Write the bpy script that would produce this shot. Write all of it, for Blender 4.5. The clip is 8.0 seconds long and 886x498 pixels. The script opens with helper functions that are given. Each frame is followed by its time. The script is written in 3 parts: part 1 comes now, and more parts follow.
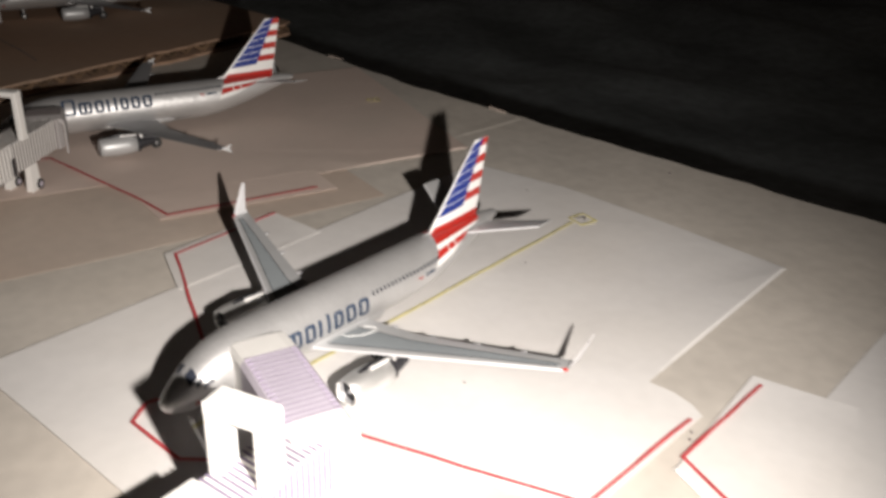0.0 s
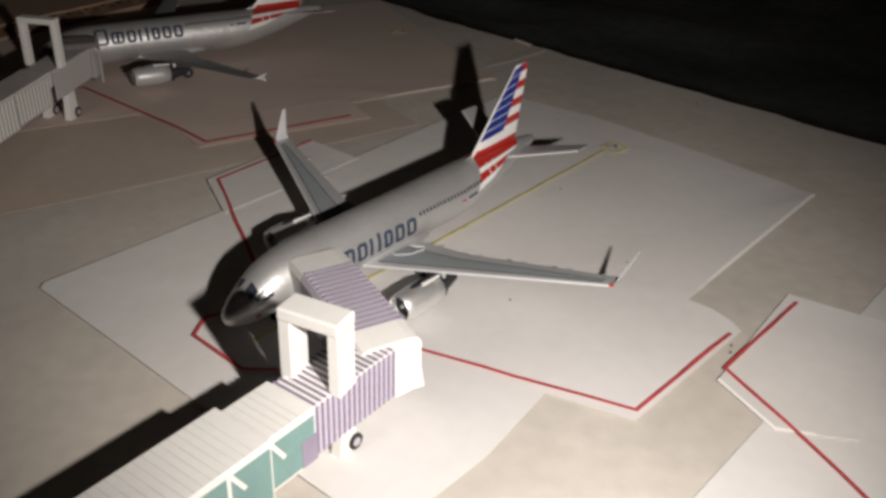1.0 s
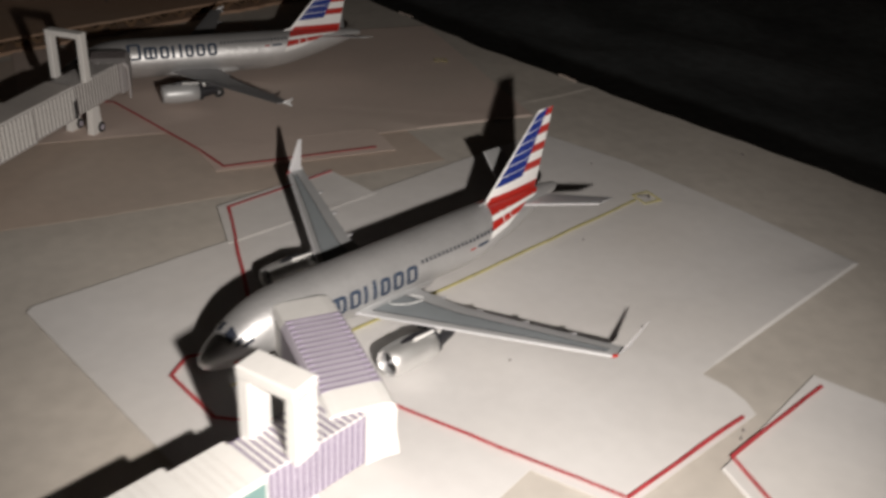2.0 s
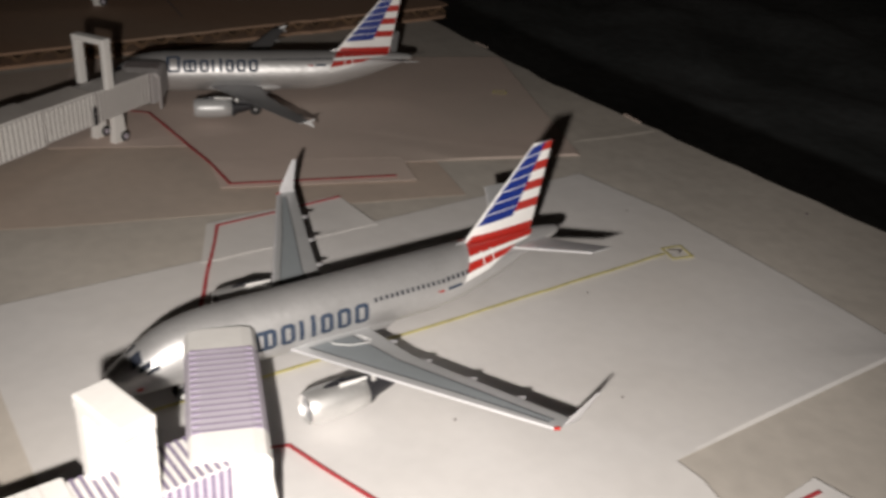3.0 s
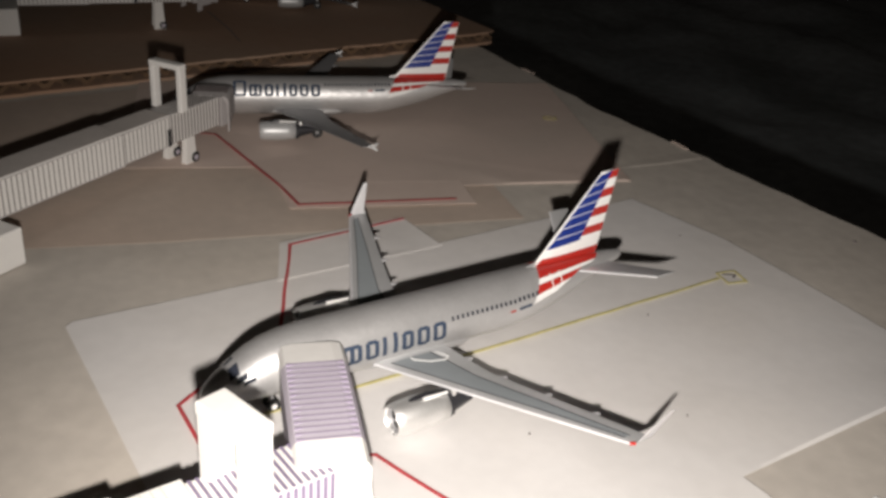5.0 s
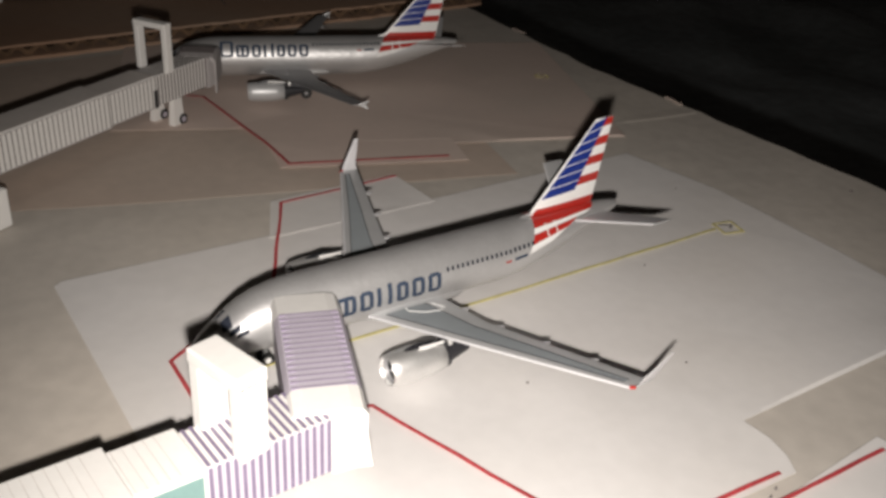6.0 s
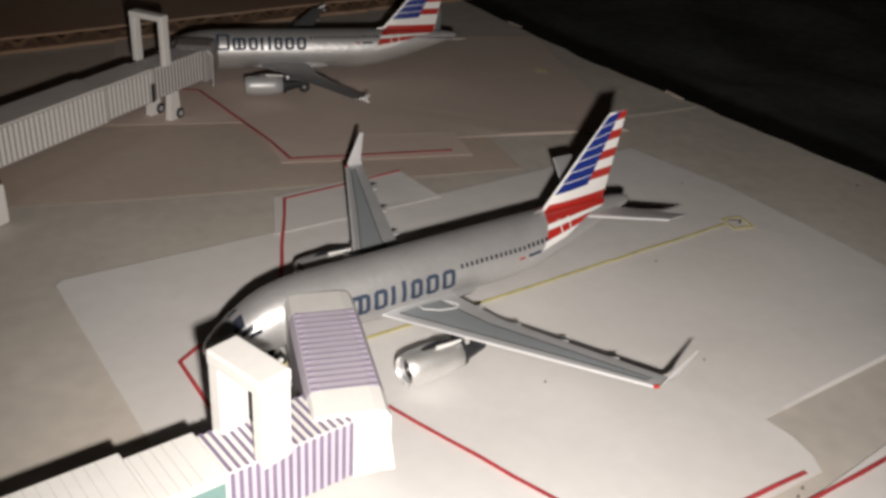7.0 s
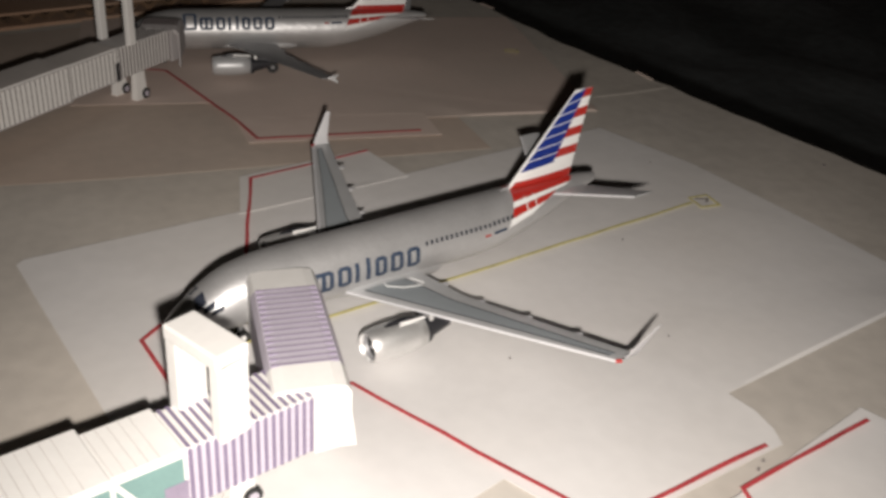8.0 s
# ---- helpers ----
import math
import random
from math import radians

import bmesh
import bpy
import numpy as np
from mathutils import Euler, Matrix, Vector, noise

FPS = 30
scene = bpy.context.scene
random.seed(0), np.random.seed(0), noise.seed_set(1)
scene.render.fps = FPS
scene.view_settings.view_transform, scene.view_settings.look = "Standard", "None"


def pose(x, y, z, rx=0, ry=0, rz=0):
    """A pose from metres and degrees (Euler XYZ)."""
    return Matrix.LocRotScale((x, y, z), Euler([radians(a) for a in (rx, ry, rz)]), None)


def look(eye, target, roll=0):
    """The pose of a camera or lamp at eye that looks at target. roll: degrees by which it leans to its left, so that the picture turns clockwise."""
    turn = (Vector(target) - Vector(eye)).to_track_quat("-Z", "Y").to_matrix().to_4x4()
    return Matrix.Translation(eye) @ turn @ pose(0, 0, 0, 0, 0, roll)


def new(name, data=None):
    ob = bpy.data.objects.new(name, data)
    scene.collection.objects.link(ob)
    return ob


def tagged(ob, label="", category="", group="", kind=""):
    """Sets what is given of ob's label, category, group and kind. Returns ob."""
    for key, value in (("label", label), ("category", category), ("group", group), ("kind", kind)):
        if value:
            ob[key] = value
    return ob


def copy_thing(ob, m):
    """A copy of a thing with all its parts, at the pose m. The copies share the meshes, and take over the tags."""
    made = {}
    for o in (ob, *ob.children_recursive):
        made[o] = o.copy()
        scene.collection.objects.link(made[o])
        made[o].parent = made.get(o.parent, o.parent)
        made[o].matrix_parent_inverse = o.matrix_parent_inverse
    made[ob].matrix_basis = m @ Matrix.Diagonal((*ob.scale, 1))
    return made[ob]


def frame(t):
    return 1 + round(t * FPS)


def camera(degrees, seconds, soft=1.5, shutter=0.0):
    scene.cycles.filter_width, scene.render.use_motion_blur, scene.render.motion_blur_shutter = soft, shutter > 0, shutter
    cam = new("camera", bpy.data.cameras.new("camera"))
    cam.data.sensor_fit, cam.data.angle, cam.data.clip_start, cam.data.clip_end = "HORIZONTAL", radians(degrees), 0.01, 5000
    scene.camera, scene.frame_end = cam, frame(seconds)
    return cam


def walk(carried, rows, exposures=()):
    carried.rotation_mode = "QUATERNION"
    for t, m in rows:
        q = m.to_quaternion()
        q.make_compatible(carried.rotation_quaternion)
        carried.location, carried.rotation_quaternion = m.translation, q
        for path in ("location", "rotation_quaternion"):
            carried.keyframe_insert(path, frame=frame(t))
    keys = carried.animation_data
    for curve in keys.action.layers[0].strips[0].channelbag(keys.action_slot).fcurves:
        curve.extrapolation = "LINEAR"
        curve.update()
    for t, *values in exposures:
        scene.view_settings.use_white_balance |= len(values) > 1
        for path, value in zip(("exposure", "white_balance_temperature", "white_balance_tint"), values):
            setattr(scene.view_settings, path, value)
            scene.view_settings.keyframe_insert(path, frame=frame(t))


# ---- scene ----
# Units below: centimetres, turned into metres by U.
U = 0.01
cam = camera(49.83, 8.0, soft=3.2, shutter=0.5)
# seconds, eye (cm), heading to the left of +y, pitch, roll (degrees)
ROWS = [
    (0.0, 11.15, -6.37, 9.56, 40.55, -26.69, 1.73),
    (0.1, 11.38, -6.45, 9.55, 40.53, -26.86, 2.11),
    (0.5, 11.28, -7.09, 9.20, 41.66, -28.64, 1.39),
    (1.0, 10.89, -7.42, 9.35, 40.23, -29.94, 1.95),
    (1.5, 10.71, -7.54, 9.66, 41.10, -29.74, 1.68),
    (1.7, 10.76, -7.23, 9.69, 42.09, -29.45, 2.31),
    (2.8, 11.47, -2.28, 8.43, 53.00, -27.87, 4.63),
    (3.0, 11.65, -2.52, 8.80, 54.49, -27.32, 3.84),
    (3.5, 11.88, -3.18, 8.72, 55.70, -26.64, 3.88),
    (4.0, 12.06, -3.52, 8.92, 55.37, -26.80, 4.48),
    (4.5, 11.86, -3.65, 9.18, 55.68, -26.21, 4.68),
    (4.7, 11.69, -3.70, 9.18, 55.90, -26.22, 4.39),
    (5.8, 11.85, -3.71, 8.88, 55.63, -27.15, 3.13),
    (6.0, 11.70, -3.68, 8.68, 55.29, -27.74, 3.30),
    (6.467, 11.32, -3.86, 8.52, 54.58, -27.59, 3.51),
    (6.5, 11.32, -3.86, 8.52, 54.58, -28.14, 3.51),
    (6.533, 11.32, -3.86, 8.52, 54.58, -28.69, 3.51),
    (7.0, 11.16, -3.96, 8.53, 53.96, -27.98, 3.75),
    (7.5, 10.96, -3.99, 8.35, 53.30, -28.59, 3.97),
    (8.0, 11.32, -3.78, 8.38, 52.47, -28.67, 4.23),
]


def eye_pose(x, y, z, yaw, pitch, roll):
    a, b = radians(yaw), radians(pitch)
    ahead = Vector((-math.sin(a) * math.cos(b), math.cos(a) * math.cos(b), math.sin(b)))
    eye = Vector((x, y, z)) * U
    return look(eye, eye + ahead, roll)


walk(cam, [(r[0], eye_pose(*r[1:])) for r in ROWS], exposures=[(0.0, 0.38), (0.5, -0.30), (1.0, -0.66), (1.5, -0.60), (3.0, -0.25), (4.0, -0.14), (4.5, 0.0), (6.0, -0.28), (8.0, -0.42)])

# ---- light: the phone torch beside the lens, and the faint glow of a dark room
world = bpy.data.worlds.new("night_room")
world.use_nodes = True
world.node_tree.nodes["Background"].inputs[0].default_value = (1.0, 0.80, 0.66, 1)
world.node_tree.nodes["Background"].inputs[1].default_value = 0.010
scene.world = world
torch = bpy.data.lights.new("phone_torch", "SPOT")
torch.energy, torch.color, torch.shadow_soft_size = 1.64, (1.0, 0.92, 0.845), 0.0016
torch.spot_size, torch.spot_blend = radians(88), 1.0
torch_ob = new("phone_torch", torch)
torch_ob.matrix_world = look(Vector((11.8, -3.72, 7.75)) * U, Vector((0.6, 4.9, 0)) * U)


# ---- materials
def mat(name, color, rough=0.6, metal=0.0, vary=0.08, scale=60.0, bump=0.0, bump_scale=400.0, coat=0.0, tint=None, amount=0.0, tint_scale=20.0, grain=0.0):
    """Procedural surface: large soft stains, fine grain and relief."""
    m = bpy.data.materials.new(name)
    m.use_nodes = True
    nt = m.node_tree
    b = nt.nodes["Principled BSDF"]
    b.inputs["Roughness"].default_value, b.inputs["Metallic"].default_value = rough, metal
    b.inputs["Coat Weight"].default_value = coat
    b.inputs["Coat Roughness"].default_value = 0.15
    tc = nt.nodes.new("ShaderNodeTexCoord")

    def noise_tex(s, detail=5.0):
        n = nt.nodes.new("ShaderNodeTexNoise")
        n.inputs["Scale"].default_value, n.inputs["Detail"].default_value = s, detail
        nt.links.new(tc.outputs["Object"], n.inputs["Vector"])
        return n

    n1 = noise_tex(scale)
    ramp = nt.nodes.new("ShaderNodeMapRange")
    ramp.inputs[1].default_value, ramp.inputs[2].default_value = 0.3, 0.7
    ramp.inputs[3].default_value, ramp.inputs[4].default_value = 1 - vary, 1 + vary
    nt.links.new(n1.outputs["Fac"], ramp.inputs[0])
    n2 = noise_tex(scale * 14)
    r2 = nt.nodes.new("ShaderNodeMapRange")
    r2.inputs[1].default_value, r2.inputs[2].default_value = 0.3, 0.7
    r2.inputs[3].default_value, r2.inputs[4].default_value = 1 - vary * 0.5 - grain, 1 + vary * 0.5 + grain
    nt.links.new(n2.outputs["Fac"], r2.inputs[0])
    mul = nt.nodes.new("ShaderNodeMath")
    mul.operation = "MULTIPLY"
    nt.links.new(ramp.outputs[0], mul.inputs[0])
    nt.links.new(r2.outputs[0], mul.inputs[1])
    base = nt.nodes.new("ShaderNodeMix")
    base.data_type = "RGBA"
    base.inputs[6].default_value = (*color, 1)
    base.inputs[7].default_value = (*(tint or color), 1)
    n3 = noise_tex(tint_scale, 3.0)
    r3 = nt.nodes.new("ShaderNodeMapRange")
    r3.inputs[1].default_value, r3.inputs[2].default_value = 0.45, 0.7
    r3.inputs[3].default_value, r3.inputs[4].default_value = 0.0, amount
    nt.links.new(n3.outputs["Fac"], r3.inputs[0])
    nt.links.new(r3.outputs[0], base.inputs[0])
    vm = nt.nodes.new("ShaderNodeVectorMath")
    vm.operation = "SCALE"
    nt.links.new(base.outputs[2], vm.inputs[0])
    nt.links.new(mul.outputs[0], vm.inputs[3])
    nt.links.new(vm.outputs[0], b.inputs["Base Color"])
    if bump:
        n4 = noise_tex(bump_scale, 6.0)
        bp = nt.nodes.new("ShaderNodeBump")
        bp.inputs["Strength"].default_value, bp.inputs["Distance"].default_value = bump, 0.0004
        nt.links.new(n4.outputs["Fac"], bp.inputs["Height"])
        nt.links.new(bp.outputs["Normal"], b.inputs["Normal"])
    return m


PAPER = mat("white_paper", (0.735, 0.72, 0.712), 0.75, vary=0.045, scale=25, bump=0.45, bump_scale=70, tint=(0.66, 0.62, 0.57), amount=0.5, tint_scale=14)
FAR_PAPER = mat("creamy_paper", (0.68, 0.562, 0.50), 0.78, vary=0.03, scale=25, bump=0.25, bump_scale=90, tint=(0.56, 0.50, 0.44), amount=0.6, tint_scale=14)
BACKING = mat("grey_paper", (0.585, 0.48, 0.405), 0.8, vary=0.08, scale=20, bump=0.3, bump_scale=70, tint=(0.52, 0.46, 0.405), amount=0.6, tint_scale=12)
BOARD = mat("grey_board", (0.57, 0.53, 0.48), 0.85, vary=0.11, scale=22, bump=0.5, bump_scale=100, tint=(0.55, 0.50, 0.44), amount=0.6, tint_scale=16)
CARD = mat("brown_card", (0.39, 0.245, 0.165), 0.85, vary=0.07, scale=18, bump=0.3, bump_scale=150, tint=(0.30, 0.25, 0.20), amount=0.6, tint_scale=9)
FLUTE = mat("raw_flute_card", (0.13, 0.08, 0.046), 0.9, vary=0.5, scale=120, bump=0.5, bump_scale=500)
MODEL_PAPER = mat("folded_paper", (0.80, 0.79, 0.77), 0.7, vary=0.03, scale=70, bump=0.15, bump_scale=300)
ROOF_PRINT = mat("grey_roof_print", (0.55, 0.515, 0.49), 0.75, vary=0.08, scale=60, bump=0.15, bump_scale=250)
# grey print of rails and bellows, and shade painted into plain cabs and hoods
SHADED_PRINT_PAPER = mat("shaded_print_paper", (0.42, 0.40, 0.40), 0.7, vary=0.04, scale=70)
LILAC = mat("lilac_print", (0.50, 0.465, 0.535), 0.7, vary=0.06, scale=160)
PALE_LILAC = mat("pale_lilac_print", (0.55, 0.51, 0.60), 0.7, vary=0.05, scale=160)
STRIPE = mat("violet_ink", (0.21, 0.17, 0.265), 0.7, vary=0.1, scale=200)
PALE_STRIPE = mat("pale_violet_ink", (0.31, 0.265, 0.36), 0.7, vary=0.1, scale=200)
INK = mat("grey_ink", (0.16, 0.14, 0.14), 0.7, vary=0.15, scale=200)
FAINT = mat("faint_grey_ink", (0.65, 0.63, 0.61), 0.7, vary=0.1, scale=200)
TEAL = mat("teal_print", (0.19, 0.32, 0.31), 0.6, vary=0.08, scale=150)
RED_LINE = mat("red_marker", (0.48, 0.06, 0.07), 0.6, vary=0.18, scale=120, grain=0.1)
YELLOW_LINE = mat("yellow_marker", (0.62, 0.56, 0.22), 0.6, vary=0.18, scale=120, grain=0.12)
SILVER = mat("silver_paint", (0.62, 0.62, 0.625), 0.44, metal=0.66, vary=0.06, scale=150, coat=0.08, bump=0.22, bump_scale=700)
WING_GREY = mat("grey_wing_panel", (0.29, 0.32, 0.34), 0.5, metal=0.1, vary=0.05, scale=180)
WING_SILVER = mat("pale_wing_paint", (0.56, 0.57, 0.58), 0.42, metal=0.35, vary=0.04, scale=180)
WHITE_PAINT = mat("white_paint", (0.86, 0.86, 0.85), 0.35, vary=0.03, scale=150, coat=0.2)
CHROME = mat("bright_metal", (0.86, 0.86, 0.85), 0.48, metal=0.84, vary=0.08, scale=180, bump=0.12, bump_scale=160)
EDGE_PAINT = mat("pale_edge_paint", (0.60, 0.60, 0.62), 0.5, vary=0.06, scale=220)
WING_DARK = mat("dull_wing_paint", (0.30, 0.30, 0.31), 0.5, metal=0.3, vary=0.06, scale=180)
DARK = mat("dark_metal", (0.03, 0.03, 0.035), 0.45, metal=0.2, vary=0.1, scale=200)
RUBBER = mat("black_rubber", (0.02, 0.02, 0.02), 0.7, vary=0.1, scale=200)
GLASS = mat("dark_glazing", (0.03, 0.035, 0.05), 0.12, vary=0.05, scale=200, coat=0.5)
BLUE = mat("blue_paint", (0.004, 0.024, 0.21), 0.5, vary=0.06, scale=200, coat=0.05)
NAVY = mat("blue_grey_ink", (0.03, 0.05, 0.09), 0.9, vary=0.1, scale=260)
RED = mat("red_paint", (0.43, 0.025, 0.018), 0.35, vary=0.06, scale=200, coat=0.2)
CLOTH = mat("grey_cloth", (0.54, 0.60, 0.63), 0.95, vary=0.3, scale=5, bump=0.5, bump_scale=60, tint=(0.32, 0.36, 0.365), amount=0.8, tint_scale=3)
WALLP = mat("dim_wall", (0.20, 0.20, 0.20), 0.9, vary=0.08, scale=2)
WOOD = mat("dark_wood", (0.10, 0.07, 0.05), 0.5, vary=0.2, scale=12)


# ---- mesh helpers (cm)
def mesh_of(name, bm, material, smooth=False):
    me = bpy.data.meshes.new(name)
    bmesh.ops.scale(bm, vec=(U, U, U), verts=bm.verts)
    bmesh.ops.recalc_face_normals(bm, faces=bm.faces)
    bm.to_mesh(me)
    bm.free()
    for m in material if isinstance(material, (list, tuple)) else (material,):
        me.materials.append(m)
    for p in me.polygons:
        p.use_smooth = bool(smooth)
    if smooth:
        me.set_sharp_from_angle(angle=radians(48 if smooth is True else smooth))
    return me


def part(name, bm, material, parent=None, label="", smooth=False):
    ob = new(name, mesh_of(name, bm, material, smooth))
    if parent is not None:
        ob.parent = parent
    return tagged(ob, label)


def thing(name, m, label, category, group="", kind=""):
    ob = new(name)
    ob.empty_display_size = 0.01
    ob.matrix_world = m
    return tagged(ob, label, category, group, kind)


def at(x, y, z=0.0, turn=0.0):
    return pose(x * U, y * U, z * U, 0, 0, turn)


def add_box(bm, lo, hi, bevel=0.0, turn=None):
    made = bmesh.ops.create_cube(bm, size=1.0)["verts"]
    lo, hi = Vector(lo), Vector(hi)
    for v in made:
        v.co = Vector((lo[i] + (hi[i] - lo[i]) * (v.co[i] + 0.5) for i in range(3)))
    if turn is not None:
        bmesh.ops.transform(bm, matrix=turn, verts=made)
    if bevel:
        edges = list({e for v in made for e in v.link_edges})
        bmesh.ops.bevel(bm, geom=edges, offset=bevel, segments=2, affect="EDGES", profile=0.5)
    return bm


def box(lo, hi, bevel=0.0, turn=None):
    return add_box(bmesh.new(), lo, hi, bevel, turn)


def slab(outline, z0, z1, bm=None):
    """A flat plate with a given outline."""
    bm = bm or bmesh.new()
    low = [bm.verts.new((x, y, z0)) for x, y in outline]
    top = [bm.verts.new((x, y, z1)) for x, y in outline]
    bm.faces.new(low[::-1])
    bm.faces.new(top)
    n = len(outline)
    for i in range(n):
        bm.faces.new((low[i], low[(i + 1) % n], top[(i + 1) % n], top[i]))
    return bm


def loft(rings, closed=True, caps=True):
    """Skin over rings of equally many points."""
    bm = bmesh.new()
    vs = [[bm.verts.new(p) for p in ring] for ring in rings]
    n = len(vs[0])
    for a, b in zip(vs, vs[1:]):
        for i in range(n if closed else n - 1):
            bm.faces.new((a[i], a[(i + 1) % n], b[(i + 1) % n], b[i]))
    if caps:
        bm.faces.new(vs[0][::-1])
        bm.faces.new(vs[-1])
    return bm


def add_tube(bm, a, b, r0, r1=None, seg=16):
    a, b = Vector(a), Vector(b)
    r1 = r0 if r1 is None else r1
    m = Matrix.Translation((a + b) / 2) @ (b - a).to_track_quat("Z", "Y").to_matrix().to_4x4()
    bmesh.ops.create_cone(bm, cap_ends=True, segments=seg, radius1=r0, radius2=r1, depth=(b - a).length, matrix=m)
    return bm


def tube(a, b, r0, r1=None, seg=16):
    return add_tube(bmesh.new(), a, b, r0, r1, seg)


def ribbon(points, width, z, rng, wobble=0.02):
    """A hand-drawn line: a thin band along a polyline, slightly uneven."""
    pts = []
    for (x0, y0), (x1, y1) in zip(points, points[1:]):
        n = max(2, int(math.hypot(x1 - x0, y1 - y0) / 0.5))
        pts += [Vector((x0 + (x1 - x0) * i / n, y0 + (y1 - y0) * i / n)) for i in range(n)]
    pts.append(Vector(points[-1]))
    bm = bmesh.new()
    pairs = []
    for i, p in enumerate(pts):
        a = (p - pts[i - 1]).normalized() if i else (pts[1] - p).normalized()
        b = (pts[i + 1] - p).normalized() if i < len(pts) - 1 else a
        d = (a + b).normalized()
        side = Vector((-d.y, d.x)) / max(0.5, d.dot(b))
        w = width / 2 * (1 + rng.uniform(-0.12, 0.12))
        c = p + side * rng.uniform(-wobble, wobble) * 0.5
        pairs.append([bm.verts.new((*(c + s * side * w), zz)) for s in (-1, 1) for zz in (z, z + 0.006)])
    for a, b in zip(pairs, pairs[1:]):
        bm.faces.new((a[1], a[3], b[3], b[1]))
        bm.faces.new((a[0], b[0], b[2], a[2]))
        bm.faces.new((a[0], a[1], b[1], b[0]))
        bm.faces.new((a[2], b[2], b[3], a[3]))
    return bm


def sheet(outline, z, rng, curl=0.05, step=0.45, thick=0.02, raised=None):
    """A sheet of paper with the outline, gently wavy, its rim lifting here and there."""
    bm = bmesh.new()
    rim = []
    n = len(outline)
    for i in range(n):
        (x0, y0), (x1, y1) = outline[i], outline[(i + 1) % n]
        k = max(1, int(math.hypot(x1 - x0, y1 - y0) / step))
        rim += [(x0 + (x1 - x0) * j / k, y0 + (y1 - y0) * j / k) for j in range(k)]
    cx, cy = sum(p[0] for p in outline) / n, sum(p[1] for p in outline) / n
    seed = rng.uniform(0, 50)

    def lift(x, y, edge, fold=False):
        w = noise.noise((x * 0.35 + seed, y * 0.35, 0))
        return z + 0.012 * (w + 1) + (curl * max(0.0, noise.noise((x * 0.22, y * 0.22, seed)) + 0.25) if edge else 0.0) + (raised(x, y) if raised and fold else 0.0)

    rings = []
    for s, edge in ((1.0, True), (0.98, False), (0.7, False), (0.35, False)):
        rings.append([bm.verts.new((cx + (x - cx) * s, cy + (y - cy) * s, lift(x * s if not raised else x, y * s if not raised else y, edge, s == 0.98))) for x, y in rim])
    low = [bm.verts.new((v.co.x, v.co.y, v.co.z - thick)) for v in rings[0]]
    m = len(rim)
    for a, b in [(low, rings[0]), *zip(rings, rings[1:])]:
        for i in range(m):
            bm.faces.new((a[i], a[(i + 1) % m], b[(i + 1) % m], b[i]))
    mid = bm.verts.new((cx, cy, z + 0.012))
    for i in range(m):
        bm.faces.new((rings[-1][i], rings[-1][(i + 1) % m], mid))
    return bm


# ---- the room round the model, in the dark
bm = bmesh.new()
NF = 110
net = [[bm.verts.new((-220 + 400 * i / NF, -180 + 400 * j / NF,
                      -23.5 + 2.6 * abs(noise.noise((i * 0.11, j * 0.23, 1.7))) + 1.0 * noise.noise((i * 0.5, j * 0.5, 4.0)))) for j in range(NF + 1)] for i in range(NF + 1)]
for i in range(NF):
    for j in range(NF):
        bm.faces.new((net[i][j], net[i + 1][j], net[i + 1][j + 1], net[i][j + 1]))
floor = part("floor", bm, CLOTH, label="grey rumpled cloth covering the floor", smooth=True)
tagged(floor, kind="structure", category="floor")
for nm, lo, hi in (("wall_north", (-230, 220, -24), (190, 230, 200)), ("wall_south", (-230, -190, -24), (190, -180, 200)),
                   ("wall_west", (-230, -180, -24), (-220, 220, 200)), ("wall_east", (180, -180, -24), (190, 220, 200))):
    tagged(part(nm, box(lo, hi), WALLP, label="plain dim painted wall of the dark room"), kind="structure", category="wall")

table = thing("low_table", at(0, 0, -22.4), "low dark wooden table under the model airport", "table")
part("tabletop", box((-46, -24, 20.0), (26, 14.8, 21.9), 0.2), WOOD, table)
for x in (-43, 23):
    for y in (-21, 12):
        part("leg", box((x - 1.5, y - 1.5, 0), (x + 1.5, y + 1.5, 20.0), 0.15), WOOD, table)

rng = random.Random(4)
# base board with a slightly uneven far edge
edge = [(-46 + i * 0.75, 16.75 + max(0.0, -41 + 46 - 5 - i * 0.75 + 36) * 0.085 + rng.uniform(-0.07, 0.07)) for i in range(97)]
base = part("base_board", slab([(26, -24), *edge[::-1], (-46, -24)], -0.5, -0.07), BOARD,
            label="large grey card base board of the model apron, worn at its edge")
tagged(base, category="board", kind="structure")
part("board_crease", loft([[(x - 0.5 * k, y, -0.072), (x + 0.16 * k, y, -0.072), (x + 0.03, y, -0.07 + 0.022 * k)] for x, y, k in ((-5.95, 13.7, 0.05), (-5.86, 14.4, 0.7), (-5.71, 15.3, 0.9), (-5.6, 16.6, 1.0))]), BOARD, base)

# raised corrugated cardboard sheet at the back
X0 = -17.62


def card_edge(y):
    """The torn front edge of the cardboard, slightly askew."""
    return X0 - 0.035 * max(0.0, y)


